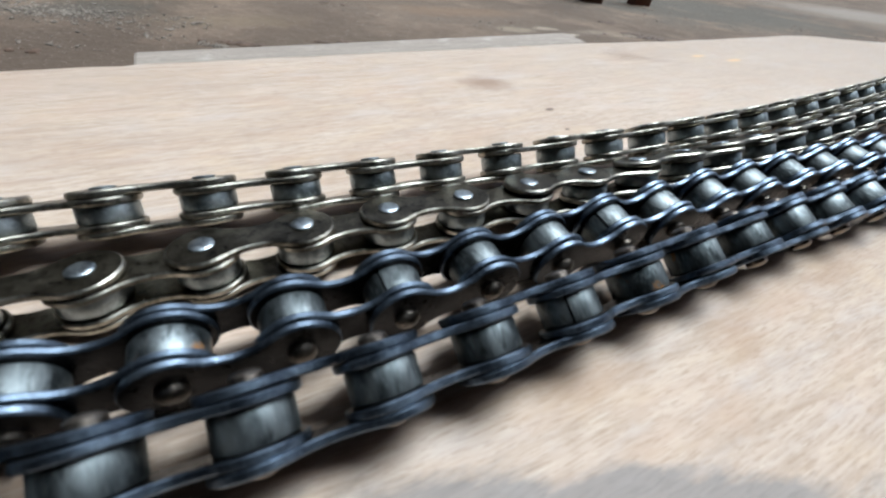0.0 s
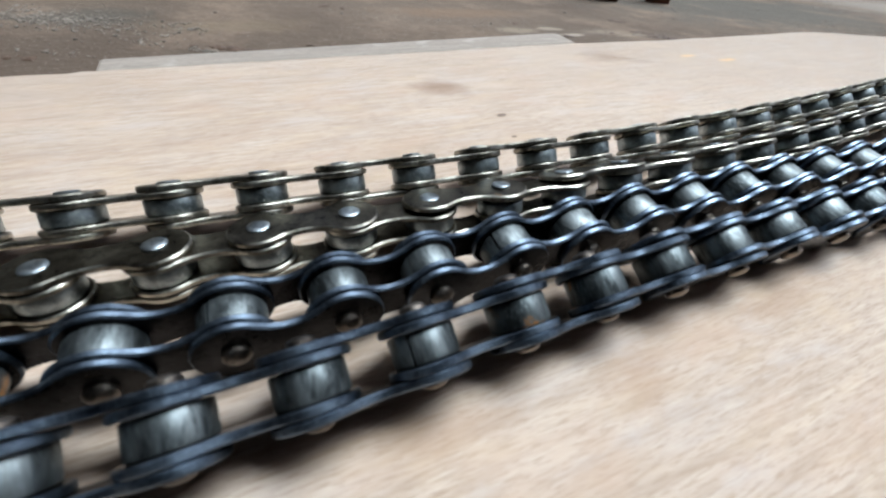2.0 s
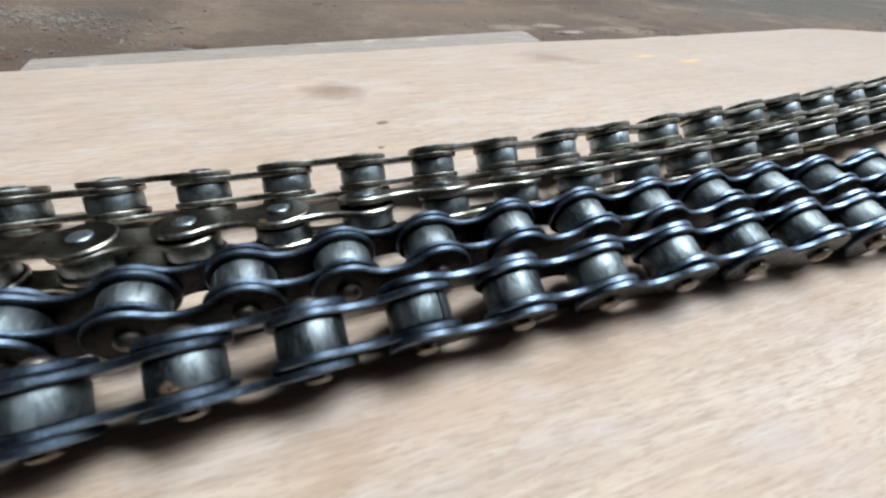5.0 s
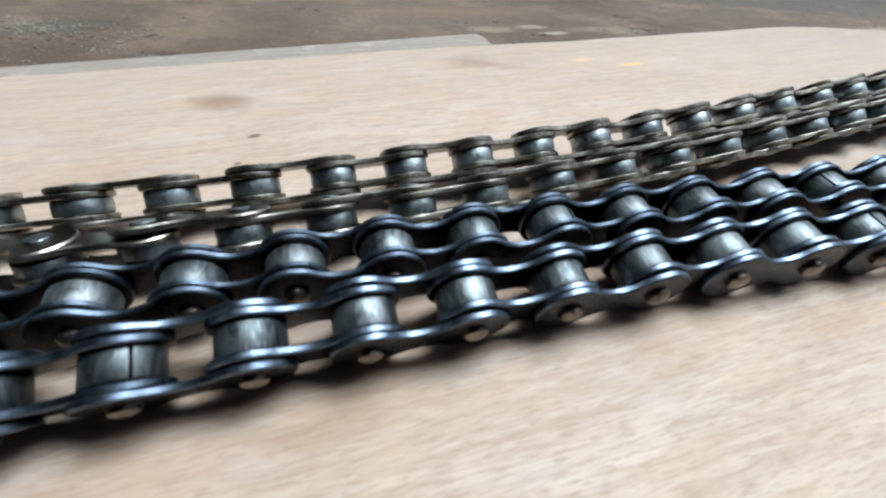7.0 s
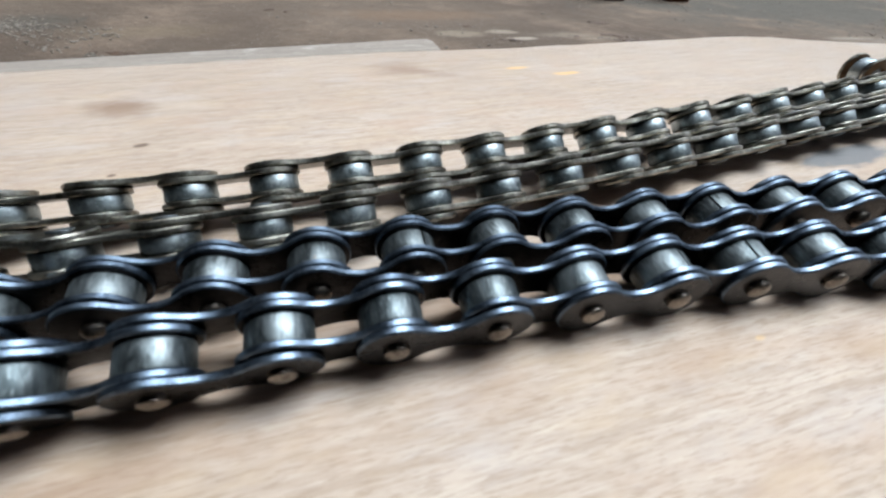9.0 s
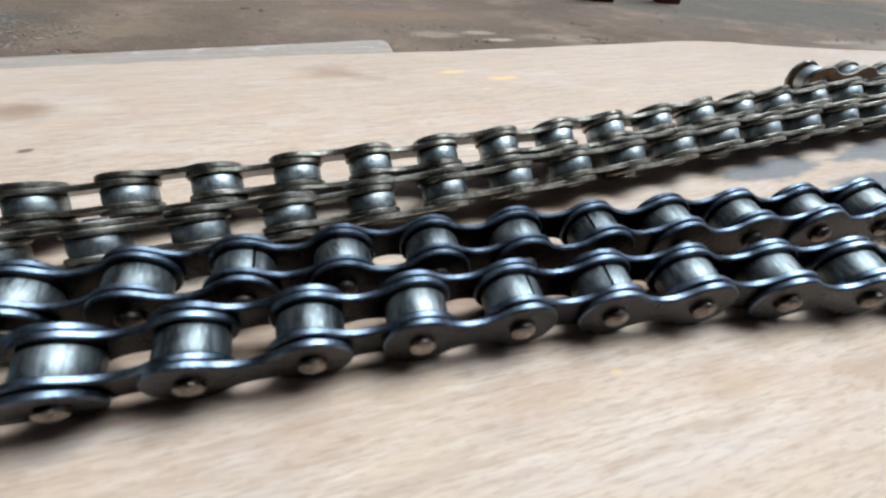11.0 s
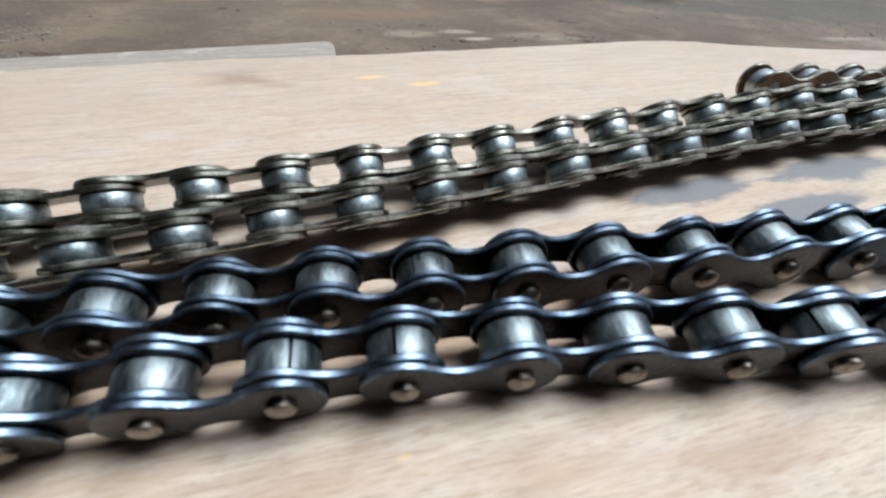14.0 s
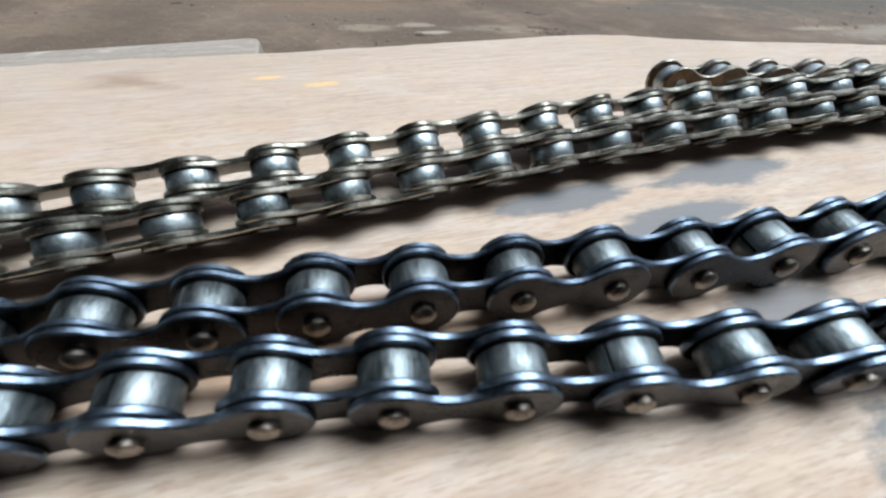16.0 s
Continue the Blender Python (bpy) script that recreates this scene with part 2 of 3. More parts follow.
def packed_earth():
    k = Mat("packed_earth", 0.95)
    k.b.inputs["Specular IOR Level"].default_value = 0.25
    v = k.co.outputs["Object"]
    big, mid, fine, grit = k.noise(v, 3.2, 5, 0.6, 0.4), k.noise(v, 16, 5, 0.62), k.noise(v, 120, 4, 0.65), k.noise(v, 520, 2, 0.6)
    c = k.ramp(big, [(0.32, (0.062, 0.043, 0.031)), (0.5, (0.093, 0.068, 0.050)), (0.7, (0.120, 0.092, 0.071))])
    c = k.mix(k.ramp(mid, [(0.50, (0.0,)), (0.66, (0.7,))]), c, (0.165, 0.118, 0.086))
    c = k.mix(k.ramp(fine, [(0.36, (0.4,)), (0.5, (0.0,))]), c, (0.070, 0.052, 0.038))
    c = k.mix(k.ramp(fine, [(0.62, (0.0,)), (0.74, (0.45,))]), c, (0.20, 0.165, 0.13))
    c = k.mix(k.ramp(grit, [(0.64, (0.0,)), (0.74, (0.5,))]), c, (0.34, 0.30, 0.26))
    for x, y, rx, ry, colour, strength in ((0.52, 0.86, 0.36, 0.20, (0.065, 0.060, 0.050), 0.75), (1.15, 1.25, 0.42, 0.26, (0.21, 0.185, 0.16), 0.6),
                                           (-0.175, 0.340, 0.060, 0.022, (0.060, 0.052, 0.042), 0.7), (0.155, 0.457, 0.012, 0.0065, (0.25, 0.205, 0.16), 0.7), (0.2290, 0.4712, 0.020, 0.007, (0.26, 0.215, 0.165), 0.75), (0.1734, 0.4414, 0.014, 0.005, (0.28, 0.235, 0.19), 0.85), (0.467, 0.598, 0.035, 0.009, (0.27, 0.23, 0.185), 0.55), (0.0749, 0.4915, 0.09, 0.03, (0.16, 0.10, 0.062), 0.45), (-0.07, 0.36, 0.05, 0.02, (0.155, 0.115, 0.075), 0.4), (0.55, 0.62, 0.12, 0.03, (0.25, 0.215, 0.18), 0.5),
                                           (0.126, 0.432, 0.02, 0.012, (0.24, 0.195, 0.145), 0.5), (0.21, 0.475, 0.035, 0.012, (0.22, 0.18, 0.14), 0.45)):
        d = k.t.nodes.new("ShaderNodeVectorMath")
        d.operation = "LENGTH"
        k.put(k.coords((rx, ry, 10.0), 0.5, (x, y, 0)), d.inputs[0])
        e = k.math("ADD", d.outputs["Value"], k.math("MULTIPLY", k.math("SUBTRACT", mid, 0.5), 1.8))
        e = k.math("ADD", e, k.math("MULTIPLY", k.math("SUBTRACT", fine, 0.5), 1.6))
        c = k.mix(k.ramp(e, [(0.5, (strength,)), (1.0, (0.0,))]), c, colour)
    k.colour(c)
    k.bump(k.math("ADD", k.math("MULTIPLY", mid, 1.0), k.math("MULTIPLY", fine, 0.4)), 0.8, 0.004)
    return k.m


def plain(name, a, b, size, rough):
    k = Mat(name, rough)
    n = k.noise(k.co.outputs["Object"], 1.0 / size, 5, 0.65)
    c = k.mix(k.rnd(), k.ramp(n, [(0.3, a), (0.7, b)]), tuple(x * 0.7 for x in a))
    k.colour(c).bump(n, 0.4, size * 0.1)
    return k.m


PLANK, EARTH = weathered_plank(), packed_earth()
PEBBLE = plain("pebble", (0.07, 0.055, 0.044), (0.26, 0.22, 0.18), 0.004, 0.8)
LEAF = plain("dead_leaf", (0.035, 0.018, 0.010), (0.12, 0.065, 0.035), 0.006, 0.7)
BRICK = plain("red_brown_wood", (0.10, 0.035, 0.02), (0.17, 0.065, 0.04), 0.02, 0.85)
# Surface of the added unseen walls and roof, dark to bounce little light.
DARK_BLOCK = plain("dark_block", (0.040, 0.035, 0.030), (0.070, 0.062, 0.054), 0.3, 0.9)


# ---- mesh helpers ----
def mesh_of(bm, name, material, smooth=None):
    me = bpy.data.meshes.new(name)
    bm.normal_update()
    bm.to_mesh(me)
    bm.free()
    me.materials.append(material)
    if smooth is not None:
        for p in me.polygons:
            p.use_smooth = True
        me.set_sharp_from_angle(angle=radians(smooth))
    return me


def part(name, me, parent, m=None, label=""):
    ob = new(name, me)
    ob.parent = parent
    if m is not None:
        ob.matrix_local = m
    return tagged(ob, label)


def prism(outline, z0, z1, ease=0.0):
    """A slab over a closed outline, its edges eased a little."""
    bm = bmesh.new()
    lo = [bm.verts.new((x, y, z0)) for x, y in outline]
    hi = [bm.verts.new((x, y, z1)) for x, y in outline]
    n = len(outline)
    for i in range(n):
        bm.faces.new((lo[i], lo[(i + 1) % n], hi[(i + 1) % n], hi[i]))
    bm.faces.new(lo[::-1]), bm.faces.new(hi)
    if ease:
        es = [e for e in bm.edges if (e.verts[0].co.z > (z0 + z1) / 2) == (e.verts[1].co.z > (z0 + z1) / 2)]
        bmesh.ops.bevel(bm, geom=es, offset=ease, segments=2, profile=0.5, affect="EDGES")
    return bm


# ---- the ground and the boards ----
GROUND = -0.0410
TOP_LOW = -0.0110


def lie(x, y):
    """The height of the earth, which falls away beyond the board."""
    z = GROUND - 0.085 * min(max(0.0, y - 0.40), 2.0)
    if max(abs(x), abs(y - 0.6)) < 3:
        z += 0.002 * noise.noise((x * 2.2, y * 2.2, 3.1)) + 0.0012 * noise.noise((x * 14, y * 14, 7.7))
    if abs(x) < 0.75 and -0.3 < y < 0.42:
        z = min(z, GROUND - 0.001)
    return z


def ground_sheet():
    xs = sorted(set([-30, -12, -5, -2.4] + [-1.2 + 0.03 * i for i in range(94)] + [2.2, 4, 10, 30]))
    ys = sorted(set([-30, -10, -3, -1.0] + [-0.3 + 0.03 * i for i in range(80)] + [2.8, 5, 10, 30]))
    bm = bmesh.new()
    grid = []
    for y in ys:
        row = []
        for x in xs:
            row.append(bm.verts.new((x, y, lie(x, y))))
        grid.append(row)
    for j in range(len(ys) - 1):
        for i in range(len(xs) - 1):
            bm.faces.new((grid[j][i], grid[j][i + 1], grid[j + 1][i + 1], grid[j + 1][i]))
    return mesh_of(bm, "ground", EARTH, 60)


ground = tagged(new("ground", ground_sheet()), "brown packed earth yard with grit and specks", "ground", kind="structure")

EDGE = [(-0.420, -0.0480), (-0.031, 0.1585), (0.1330, 0.2470), (0.1762, 0.2675), (0.2410, 0.3022), (0.2590, 0.3122), (0.2700, 0.3152), (0.2880, 0.3175),
        (0.3100, 0.3215), (0.3560, 0.3335), (0.4350, 0.3490), (0.5600, 0.3600), (0.6900, 0.0900), (-0.270, -0.4200)]


def board():
    pts = []
    for i, (a, b) in enumerate(zip(EDGE, EDGE[1:] + EDGE[:1])):
        a, b = Vector(a), Vector(b)
        n = 1 if i >= 10 else max(1, int((b - a).length / 0.004))
        side = Vector((a - b).yx).normalized()
        for k in range(n):
            q = a.lerp(b, k / n)
            if n > 1:
                q = q + Vector((-side.x, side.y)) * 0.0006 * noise.noise((q.x * 160, q.y * 160, 0))
            pts.append(local(q.x, q.y))
    return mesh_of(prism(pts[::-1], TOP_LOW, 0.0, 0.0008), "wooden_board", WOOD, 15)


plank_board = new("wooden_board", board())
plank_board.matrix_world = pose(0, 0, 0, 0, 0, math.degrees(GRAIN))
tagged(plank_board, "pale pinkish plywood board with grey smudges, brown stains and yellow chips", "board", kind="thing")

LOW = radians(29.9)
low = [(-0.0965, 0.0), (0.0945, 0.0), (0.0960, -0.0004), (0.0970, -0.0013), (0.0980, -0.0040), (0.0980, -0.150), (-0.0980, -0.150), (-0.0980, -0.0008)]
low_board = new("lower_plank", mesh_of(prism(low[::-1], GROUND - 0.001 - TOP_LOW, 0.0, 0.0012), "lower_plank", PLANK, 15))
low_board.matrix_world = pose(0.0508, 0.2572, TOP_LOW, 0, 0, math.degrees(LOW))
tagged(low_board, "greyish weathered plank jutting out under the board", "plank")

# ---- roller chains ----
PITCH = 0.0127
ROLL_R, PIN_R = 0.00388, 0.00158


def sizes(half_in, thick, r_out, r_in, waist, proud=0.0008):
    """Across a chain, from its middle: half the roller, the plates' middles, the outer face, the pin's end; and the plates' radii."""
    mid_in = half_in + 0.00005 + thick / 2
    mid_out = mid_in + thick + 0.00006
    return dict(half=half_in, thick=thick, mid_in=mid_in, mid_out=mid_out, face=mid_out + thick / 2, pin=mid_out + thick / 2 + proud,
                r_out=r_out, r_in=r_in, waist=waist)


WIDE = sizes(0.00178, 0.00100, 0.0046, 0.0047, 0.0024)
SLIM = sizes(0.00126, 0.00096, 0.0043, 0.0044, 0.0024, 0.0003)


def eight(r, waist, grow=0.0):
    """The outline of a link plate: two round ends and a drawn-in waist."""
    p = PITCH / 2
    rc = (p * p + waist * waist - r * r) / (2 * (r - waist))
    yc = waist + rc
    a0 = math.atan2(yc, -p)
    r, rc = r + grow, rc - grow
    top = []
    n = 13
    for i in range(n + 1):
        a = a0 * (i / n)
        top.append((p + r * math.cos(a), r * math.sin(a)))
    b0 = math.atan2(-yc, p)
    b1 = -math.pi - b0
    for i in range(1, 12):
        a = b0 + (b1 - b0) * i / 12
        top.append((rc * math.cos(a), yc + rc * math.sin(a)))
    for i in range(n):
        a = (math.pi - a0) + a0 * (i / n)
        top.append((-p + r * math.cos(a), r * math.sin(a)))
    return top + [(x, -y) for x, y in reversed(top[1:])] if abs(top[-1][1]) > 1e-9 else top


def plate(name, r, waist, thick, material, hole=0.0, edge=None):
    e = 0.00022
    rings = [(-e, -thick / 2), (0, -thick / 2 + e), (0, thick / 2 - e), (-e, thick / 2)]
    bm = bmesh.new()
    loops = [[bm.verts.new((x, y, z)) for x, y in eight(r, waist, g)] for g, z in rings]
    n = len(loops[0])
    for a, b in zip(loops, loops[1:]):
        for i in range(n):
            bm.faces.new((a[i], a[(i + 1) % n], b[(i + 1) % n], b[i])).material_index = 1 if edge else 0
    if not hole:
        bm.faces.new(loops[0][::-1]), bm.faces.new(loops[-1])
    else:
        rim = []
        for loop, z in ((loops[0], -thick / 2), (loops[-1], thick / 2)):
            c = [bm.verts.new((-PITCH / 2 + hole * math.cos(t), hole * math.sin(t), z)) for t in (2 * math.pi * i / 28 for i in range(28))]
            rim.append(c)
            es = [bm.edges.new((c[i], c[(i + 1) % 28])) for i in range(28)]
            es += [bm.edges.get((loop[i], loop[(i + 1) % n])) for i in range(n)]
            bmesh.ops.triangle_fill(bm, use_beauty=True, edges=es)
        for i in range(28):
            bm.faces.new((rim[0][i], rim[0][(i + 1) % 28], rim[1][(i + 1) % 28], rim[1][i]))
        bmesh.ops.recalc_face_normals(bm, faces=bm.faces)
    me = mesh_of(bm, name, material, 40)
    if edge:
        me.materials.append(edge)
    return me


def turned(name, profile, material, gap=0.0, steps=36):
    """A ring or rod turned round z from a closed profile of (radius, height); gap leaves a slit."""
    bm = bmesh.new()
    cols = []
    for s in range(steps + (1 if gap else 0)):
        a = gap / 2 + (2 * math.pi - gap) * s / steps
        cols.append([bm.verts.new((r * math.cos(a), r * math.sin(a), z)) for r, z in profile])
    m = len(profile)
    pairs = list(zip(cols, cols[1:])) + ([] if gap else [(cols[-1], cols[0])])
    for a, b in pairs:
        for i in range(m):
            bm.faces.new((a[i], b[i], b[(i + 1) % m], a[(i + 1) % m]))
    if gap:
        bm.faces.new(cols[0]), bm.faces.new(cols[-1][::-1])
    bmesh.ops.remove_doubles(bm, verts=bm.verts, dist=1e-7)
    bmesh.ops.recalc_face_normals(bm, faces=bm.faces)
    return mesh_of(bm, name, material, 40)


def ring_profile(r, h, bore, e):
    return [(bore, -h), (r - e, -h), (r - e * 0.3, -h + e * 0.3), (r, -h + e), (r, h - e), (r - e * 0.3, h - e * 0.3), (r - e, h), (bore, h)]


def rod_profile(r, h, e, dome=0.00028):
    return [(0.0, -h - dome), (r * 0.5, -h - dome * 0.8), (r - e, -h), (r, -h + e), (r, h - e), (r - e, h), (r * 0.5, h + dome * 0.8), (0.0, h + dome)]


def kit(z, plate_mat, roller_mat, gap, edge, pin_mat=PIN_HEAD, dome=0.00028):
    ring = ring_profile(ROLL_R, z["half"], 0.0028, 0.0003)
    return dict(
        size=z, outer=plate("outer_plate", z["r_out"], z["waist"], z["thick"], plate_mat, 0.0, edge),
        inner=plate("inner_plate", z["r_in"], z["waist"] + 0.0002, z["thick"], plate_mat, 0.0, edge),
        roller=turned("roller", ring, roller_mat, gap), whole=turned("roller", ring, roller_mat), rusty=turned("roller", ring, RUSTY_ROLLER),
        bush=turned("bushing", ring_profile(0.0027, z["mid_in"] + z["thick"] * 0.4, 0.002, 0.0001), plate_mat, 0, 20),
        pin=turned("pin", rod_profile(PIN_R, z["pin"], 0.00025 if dome > 0.0002 else 0.0001, dome), pin_mat, 0, 24))


BLACK_KIT = kit(WIDE, BLACK_PLATE, BLACK_ROLLER, 0.10, BLUE_EDGE)
DULL_KIT = kit(WIDE, BLACK_PLATE, DULL_ROLLER, 0.10, BLUE_EDGE)
BRASS_KIT = kit(SLIM, BRASSY_PLATE, BRASSY_ROLLER, 0.0, PALE_EDGE, BLUISH_PIN, 0.0001)


def knots(ks, vs, n):
    """A natural cubic spline through the knots."""
    ks, vs = np.array(ks, float), np.array(vs, float)
    m, h = len(ks), np.diff(ks)
    a, b = np.eye(m), np.zeros(vs.shape)
    for i in range(1, m - 1):
        a[i, i - 1], a[i, i], a[i, i + 1] = h[i - 1], 2 * (h[i - 1] + h[i]), h[i]
        b[i] = 6 * ((vs[i + 1] - vs[i]) / h[i] - (vs[i] - vs[i - 1]) / h[i - 1])
    c = np.linalg.solve(a, b)
    i = int(np.clip(np.searchsorted(ks, n) - 1, 0, m - 2))
    if n < ks[0] or n > ks[-1]:
        e = ks[0] if n < ks[0] else ks[-1]
        d = (knots(ks, vs, e + (0.01 if n < ks[0] else -0.01)) - knots(ks, vs, e)) / (0.01 if n < ks[0] else -0.01)
        return knots(ks, vs, e) + d * (n - e)
    p, q = n - ks[i], ks[i + 1] - n
    return (c[i] * q ** 3 + c[i + 1] * p ** 3) / (6 * h[i]) + (vs[i] / h[i] - c[i] * h[i] / 6) * q + (vs[i + 1] / h[i] - c[i + 1] * h[i] / 6) * p


def rest_height(z, a):
    """How high the middle of a chain lies when its pins lean by a."""
    a = abs(a)
    return max(z["face"] * math.sin(a) + z["r_in"] * math.cos(a) - 0.0001, z["pin"] * math.sin(a) + PIN_R * math.cos(a))


def basis(x, y, z, at):
    m = Matrix((x, y, z)).transposed().to_4x4()
    m.translation = at
    return m


def roller_chain(ks, vs, leans, first, last, outer_on, parts, label, seed, raise_by=None, bare_end=False, seams={}, rusty=()):
    rng = random.Random(seed)
    root = new("roller_chain")
    tagged(root, label, "chain", "roller chain strands on the board")
    joints = []
    lk, lv = zip(*leans)
    for n in range(first, last + 1):
        x, y = knots(ks, vs, n) / 1000
        d = knots(ks, vs, n + 0.05) - knots(ks, vs, n - 0.05)
        d /= np.linalg.norm(d)
        a = radians(float(np.interp(n, lk, lv)) + rng.uniform(-1.5, 1.5))
        z = rest_height(parts["size"], a) + (float(np.interp(n, *zip(*raise_by))) if raise_by else 0)
        joints.append((Vector((x, y, z)), Vector((-d[1] * math.cos(a), d[0] * math.cos(a), math.sin(a)))))
    at = joints[len(joints) // 2][0].copy()
    at.z = 0
    root.location = at
    for i, (p, pin) in enumerate(joints):
        t = (joints[min(i + 1, len(joints) - 1)][0] - joints[max(i - 1, 0)][0]).normalized()
        t = (t - pin * t.dot(pin)).normalized()
        spin = Matrix.Rotation(rng.uniform(0, 6.283), 4, "Z")
        m = basis(t, pin.cross(t), pin, p - at)
        bare = bare_end and i == 0
        seam = seams.get(first + i)
        turn = spin if seam is None else Matrix.Rotation(radians(seam), 4, "Z")
        part("roller", parts["rusty" if first + i in rusty else "whole" if seam is None else "roller"], root, m @ turn, "rust-stained roller" if first + i in rusty else "")
        if not bare:
            part("bushing", parts["bush"], root, m)
            part("pin", parts["pin"], root, m @ spin, "bright worn pin heads")
        if i + 1 < len(joints):
            q, pin2 = joints[i + 1]
            mid, z = (p + q) / 2, (pin + pin2).normalized()
            x = (q - p)
            x = (x - z * x.dot(z)).normalized()
            outer = (first + i) % 2 == outer_on
            off = parts["size"]["mid_out" if outer else "mid_in"]
            for side in (-1, 1):
                me = parts["outer" if outer else "inner"]
                if bare:
                    me = parts["end"]
                part("outer_plate" if outer else "inner_plate", me, root, basis(x, z.cross(x), z, mid + z * off * side - at))
    return root


KS = [0, 5, 10, 15, 20, 25, 29]
A_LINE = [(1.38, 54.9), (59.95, 79.25), (115.03, 110.03), (171.03, 139.94), (228.5, 166.45), (288.4, 187.56), (333.7, 210.82)]
A_LEAN = [(-3, 34), (9, 34), (12, 24), (15, 12), (19, 6), (40, 5)]
B_LINE = [(3.2, 62.71), (59.74, 91.52), (114.26, 122.26), (170.06, 151.49), (227.77, 178.59), (285.68, 204.35), (330.54, 228.42)]
B_LEAN = [(-3, 4), (7, 4), (11, 8), (14, 8), (17, 3), (40, 2)]
C_LINE = [(1.71, 74.43), (56.61, 106.34), (113.87, 134.02), (169.55, 164.66), (222.56, 199.38), (275.2, 234.64), (319.27, 259.91)]
C_LEAN = [(-3, 82), (7, 82), (8, 79), (9, 74), (10, 66), (11, 61), (12, 57), (14, 52), (16, 47), (40, 41)]
D_LINE = [(5.52, 96.98), (63.61, 122.71), (121.07, 150.04), (176.58, 181.12), (229.86, 215.55), (282.97, 250.31), (328.46, 272.89)]
D_LEAN = [(-3, 62), (5, 60), (12, 50), (18, 42), (40, 38)]
roller_chain(KS, A_LINE, A_LEAN, -3, 32, 1, BLACK_KIT, "blue-black oily steel roller chain with bright split rollers", 65, [(0, 0.0003)], seams={8: 234, 11: 303, 18: 292, 19: 260, 23: 222}, rusty=(9,))
roller_chain(KS, B_LINE, B_LEAN, -3, 32, 0, DULL_KIT, "blue-black oily steel roller chain beside the front strand", 66, [(0, 0.0003)], seams={6: 240, 9: 225, 10: 165, 15: 300, 19: 243, 25: 200}, rusty=(4,))
roller_chain(KS, C_LINE, C_LEAN, -3, 35, 0, BRASS_KIT, "brassy worn roller chain twisted flat at one end", 67, [(6, 0.0002), (10, 0.0006), (14, 0.0002)])
roller_chain(KS, D_LINE, D_LEAN, -4, 36, 0, BRASS_KIT, "brassy worn roller chain leaning on its neighbour", 68, [(0, 0.0005)])
END_KIT = dict(kit(WIDE, RUSTY_PLATE, BRASSY_ROLLER, 0.0, PALE_EDGE, BLUISH_PIN), end=plate("end_plate", WIDE["r_in"], WIDE["waist"] + 0.0002, WIDE["thick"], RUSTY_PLATE, 0.0021, PALE_EDGE))
E_LINE = [(280.8, 263.6), (292.7, 268.1), (304.7, 272.2), (316.7, 276.4), (328.7, 280.6), (352.7, 288.9)]
roller_chain([0, 1, 2, 3, 4, 6], E_LINE, [(0, -6), (10, -4)], 0, 9, 0, END_KIT, "worn roller chain end with a rust-brown open link", 5, None, True)

# ---- the yard beyond ----
def pebble_mesh(seed):
    bm = bmesh.new()
    bmesh.ops.create_icosphere(bm, subdivisions=1, radius=1.0)
    for v in bm.verts:
        v.co *= 1 + 0.35 * noise.noise(v.co * 1.3 + Vector((seed * 7.1, 0, 0)))
        v.co.z *= 0.6
    return bm


def scatter(name, label, material, spots, lo, hi, seed, flat=1.0):
    rng = random.Random(seed)
    bases = []
    for s in range(5):
        bm = pebble_mesh(s + seed)
        bases.append(([v.co.copy() for v in bm.verts], [[v.index for v in f.verts] for f in bm.faces]))
        bm.free()
    vs, fs = [], []
    for cx, cy, rx, ry, count in spots:
        for _ in range(count):
            co, faces = rng.choice(bases)
            x, y = rng.gauss(cx, rx), rng.gauss(cy, ry)
            s = rng.uniform(lo, hi) * rng.uniform(0.5, 1.0)
            turn = Matrix.Rotation(rng.uniform(0, 6.28), 3, "Z")
            z = lie(x, y)
            k = len(vs)
            for c in co:
                q = turn @ Vector((c.x * s * 1.2, c.y * s * 0.8, c.z * s * flat))
                vs.append((x + q.x, y + q.y, z + q.z + s * 0.15 * flat))
            fs += [[k + i for i in f] for f in faces]
    me = bpy.data.meshes.new(name)
    me.from_pydata(vs, [], fs)
    me.materials.append(material)
    return tagged(new(name, me), label, name, kind="stuff")


scatter("gravel", "small grey and pale stones strewn over the earth", PEBBLE,
        [(-0.180, 0.336, 0.040, 0.011, 700), (-0.125, 0.340, 0.025, 0.012, 60), (-0.088, 0.3445, 0.004, 0.002, 26), (-0.101, 0.3524, 0.003, 0.002, 14),
         (-0.0951, 0.3135, 0.008, 0.003, 30), (-0.125, 0.283, 0.02, 0.005, 30), (-0.06, 0.311, 0.004, 0.0015, 30), (-0.5, 0.5, 0.2, 0.12, 200), (0.45, 0.80, 0.25, 0.12, 420),
         (0.15, 0.43, 0.12, 0.02, 50), (0.5, 0.63, 0.06, 0.02, 60), (0.229, 0.471, 0.008, 0.002, 30), (0.1835, 0.5633, 0.001, 0.001, 3), (0.3225, 0.6102, 0.003, 0.002, 8)], 0.0005, 0.0016, 11)
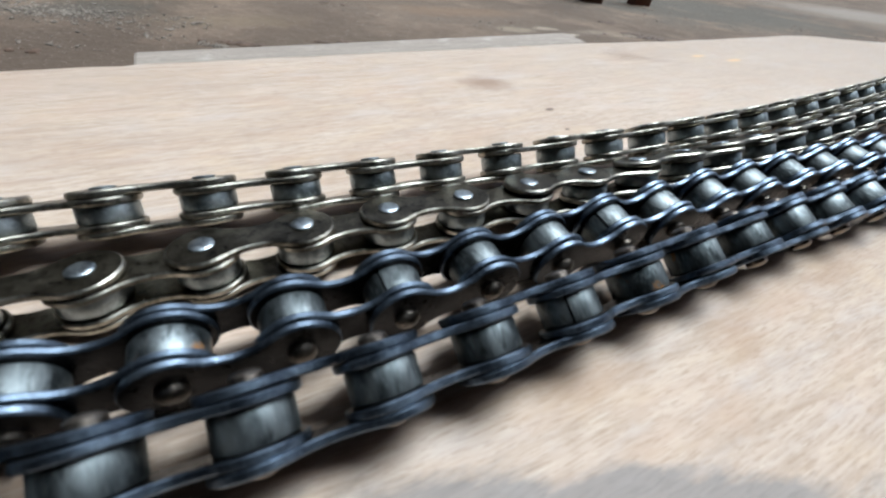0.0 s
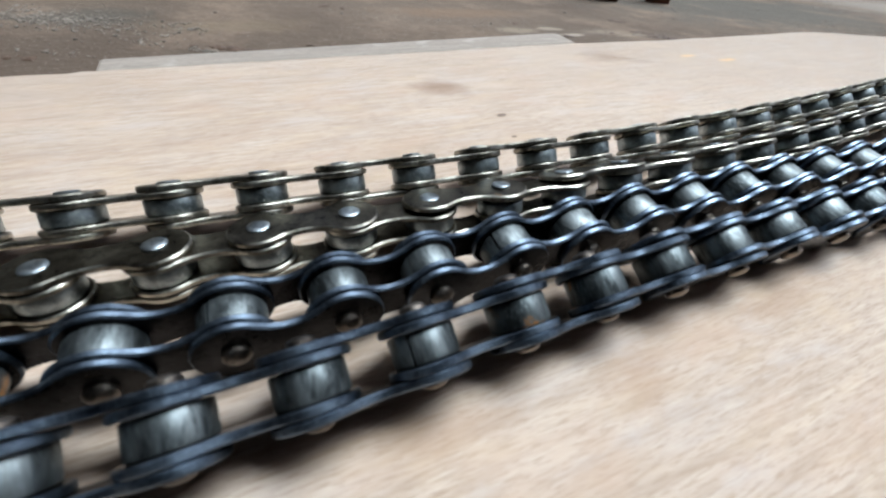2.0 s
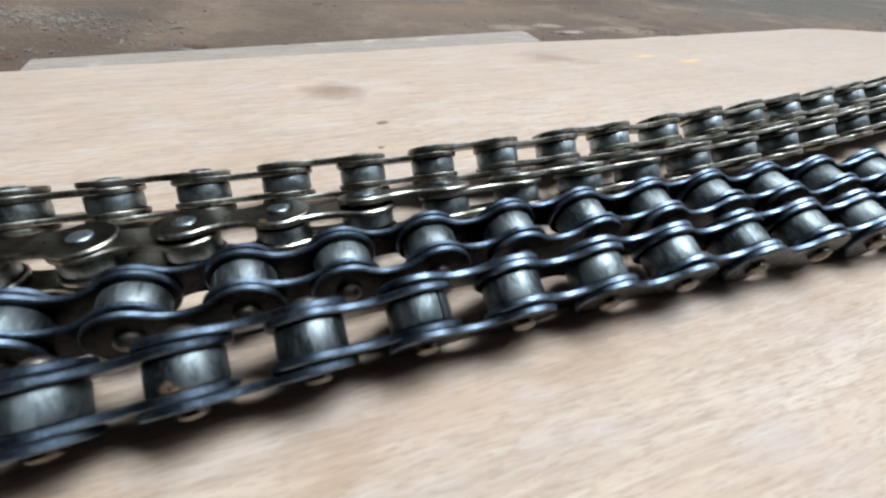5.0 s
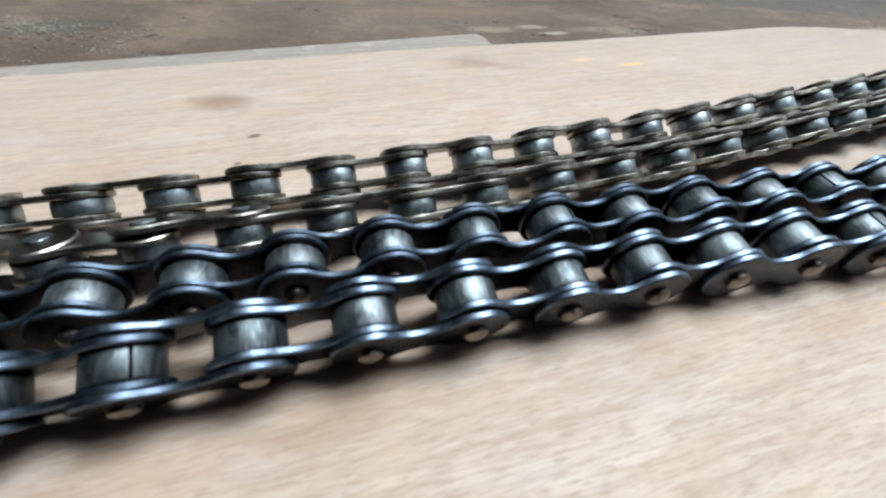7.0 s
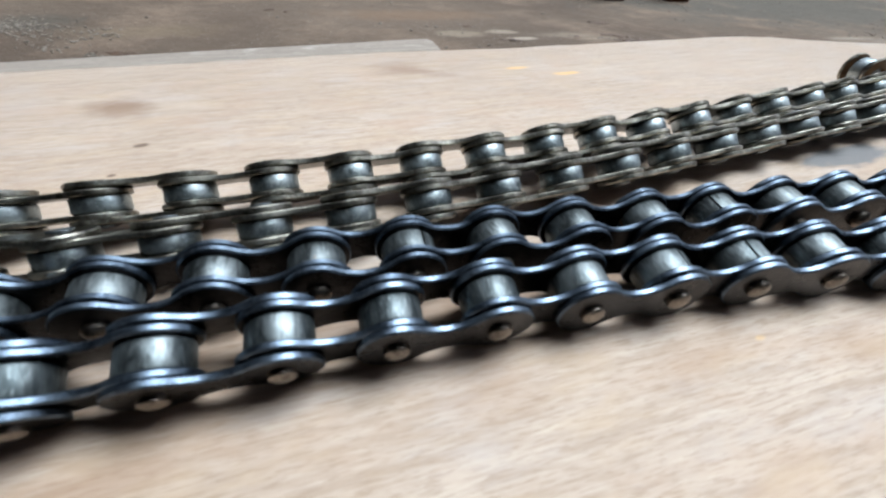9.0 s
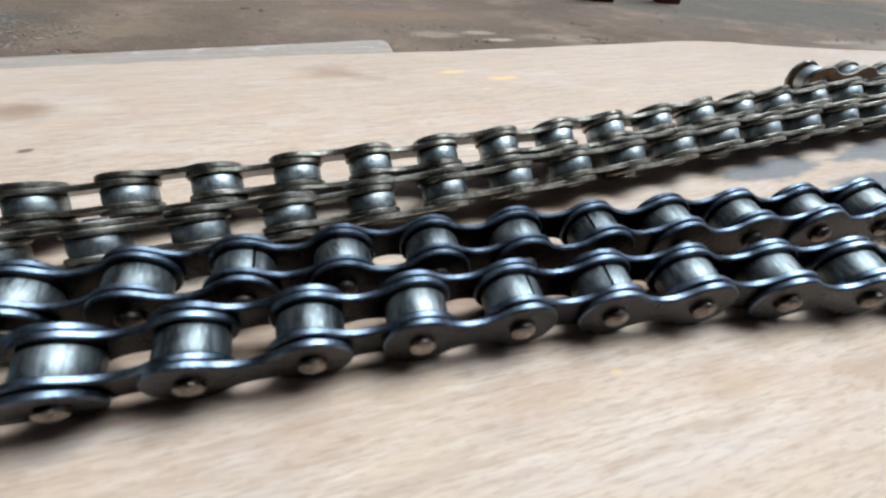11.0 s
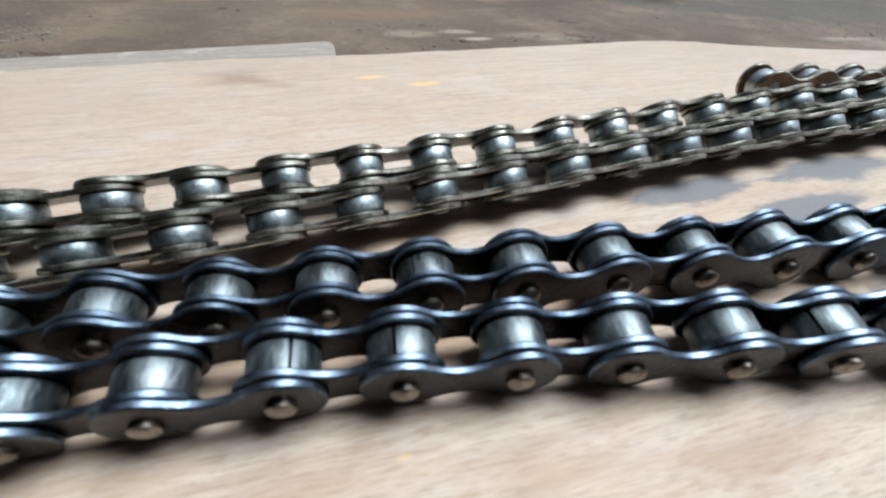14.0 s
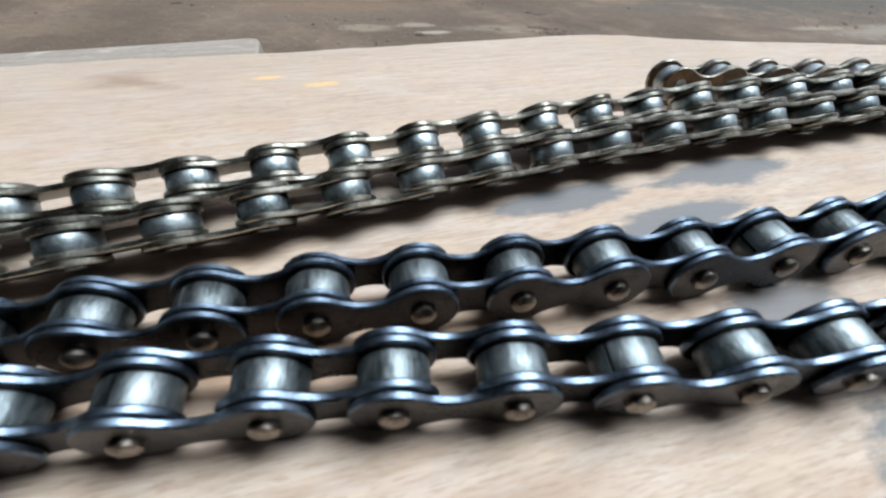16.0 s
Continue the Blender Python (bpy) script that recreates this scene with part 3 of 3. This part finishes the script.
scatter("leaf_litter", "dark dry leaf scraps on the earth", LEAF,
        [(-0.047, 0.3181, 0.009, 0.0018, 46), (-0.003, 0.339, 0.005, 0.001, 8), (0.010, 0.344, 0.004, 0.001, 6), (-0.1373, 0.2712, 0.006, 0.0015, 10), (0.2460, 0.4880, 0.006, 0.002, 16),
         (0.2560, 0.4750, 0.007, 0.003, 34), (0.2352, 0.5425, 0.006, 0.002, 14), (0.1267, 0.4609, 0.0006, 0.0006, 3), (0.2016, 0.4723, 0.005, 0.001, 8), (0.1655, 0.4298, 0.005, 0.001, 10),
         (-0.0267, 0.4455, 0.006, 0.001, 6), (-0.0423, 0.3184, 0.008, 0.001, 5), (0.35, 0.72, 0.2, 0.05, 30)], 0.0012, 0.0036, 12, 0.45)

def wooden_block(x, y, turn):
    """A worn squared wooden block."""
    root = new("wooden_block", mesh_of(prism([(-0.013, -0.011), (0.013, -0.011), (0.013, 0.011), (-0.013, 0.011)], -0.004, 0.11, 0.0015), "wooden_block", BRICK, 40))
    root.matrix_world = pose(x, y, lie(x, y), 0, 0, turn)
    return tagged(root, "red-brown wooden block standing on the bare earth", "wooden block", "wooden blocks on the earth")


wooden_block(0.3510, 0.7830, 12)
wooden_block(0.2640, 0.7320, 12)

# Unseen wall behind the camera, added to darken the near sides.
wall_bm = prism([(-4, -2.7), (9, -2.7), (9, -2.5), (-4, -2.5)], GROUND - 0.3, 2.9)
wall = tagged(new("wall_south", mesh_of(wall_bm, "wall_south", DARK_BLOCK)), "unseen dark wall behind the view, added to block the sky", "wall", kind="structure")

# Unseen slab overhead, added to cut off the high and rear sky.
roof_bm = prism([(-4, -2.7), (9, -2.7), (9, 0.30), (-4, 0.30)], 2.25, 2.35)
roof = tagged(new("ceiling", mesh_of(roof_bm, "ceiling", DARK_BLOCK)), "unseen dark roof slab, added to block the sky overhead", "ceiling", kind="structure")

# Unseen wall, added so the chains reflect darkness on the left.
left_bm = prism([(-1.75, -2.5), (-1.55, -2.5), (-1.55, 2.6), (-1.75, 2.6)], GROUND - 0.3, 2.9)
left_block = tagged(new("wall_west", mesh_of(left_bm, "wall_west", DARK_BLOCK)), "unseen dark side wall, added to keep the left reflections dark", "wall", kind="structure")
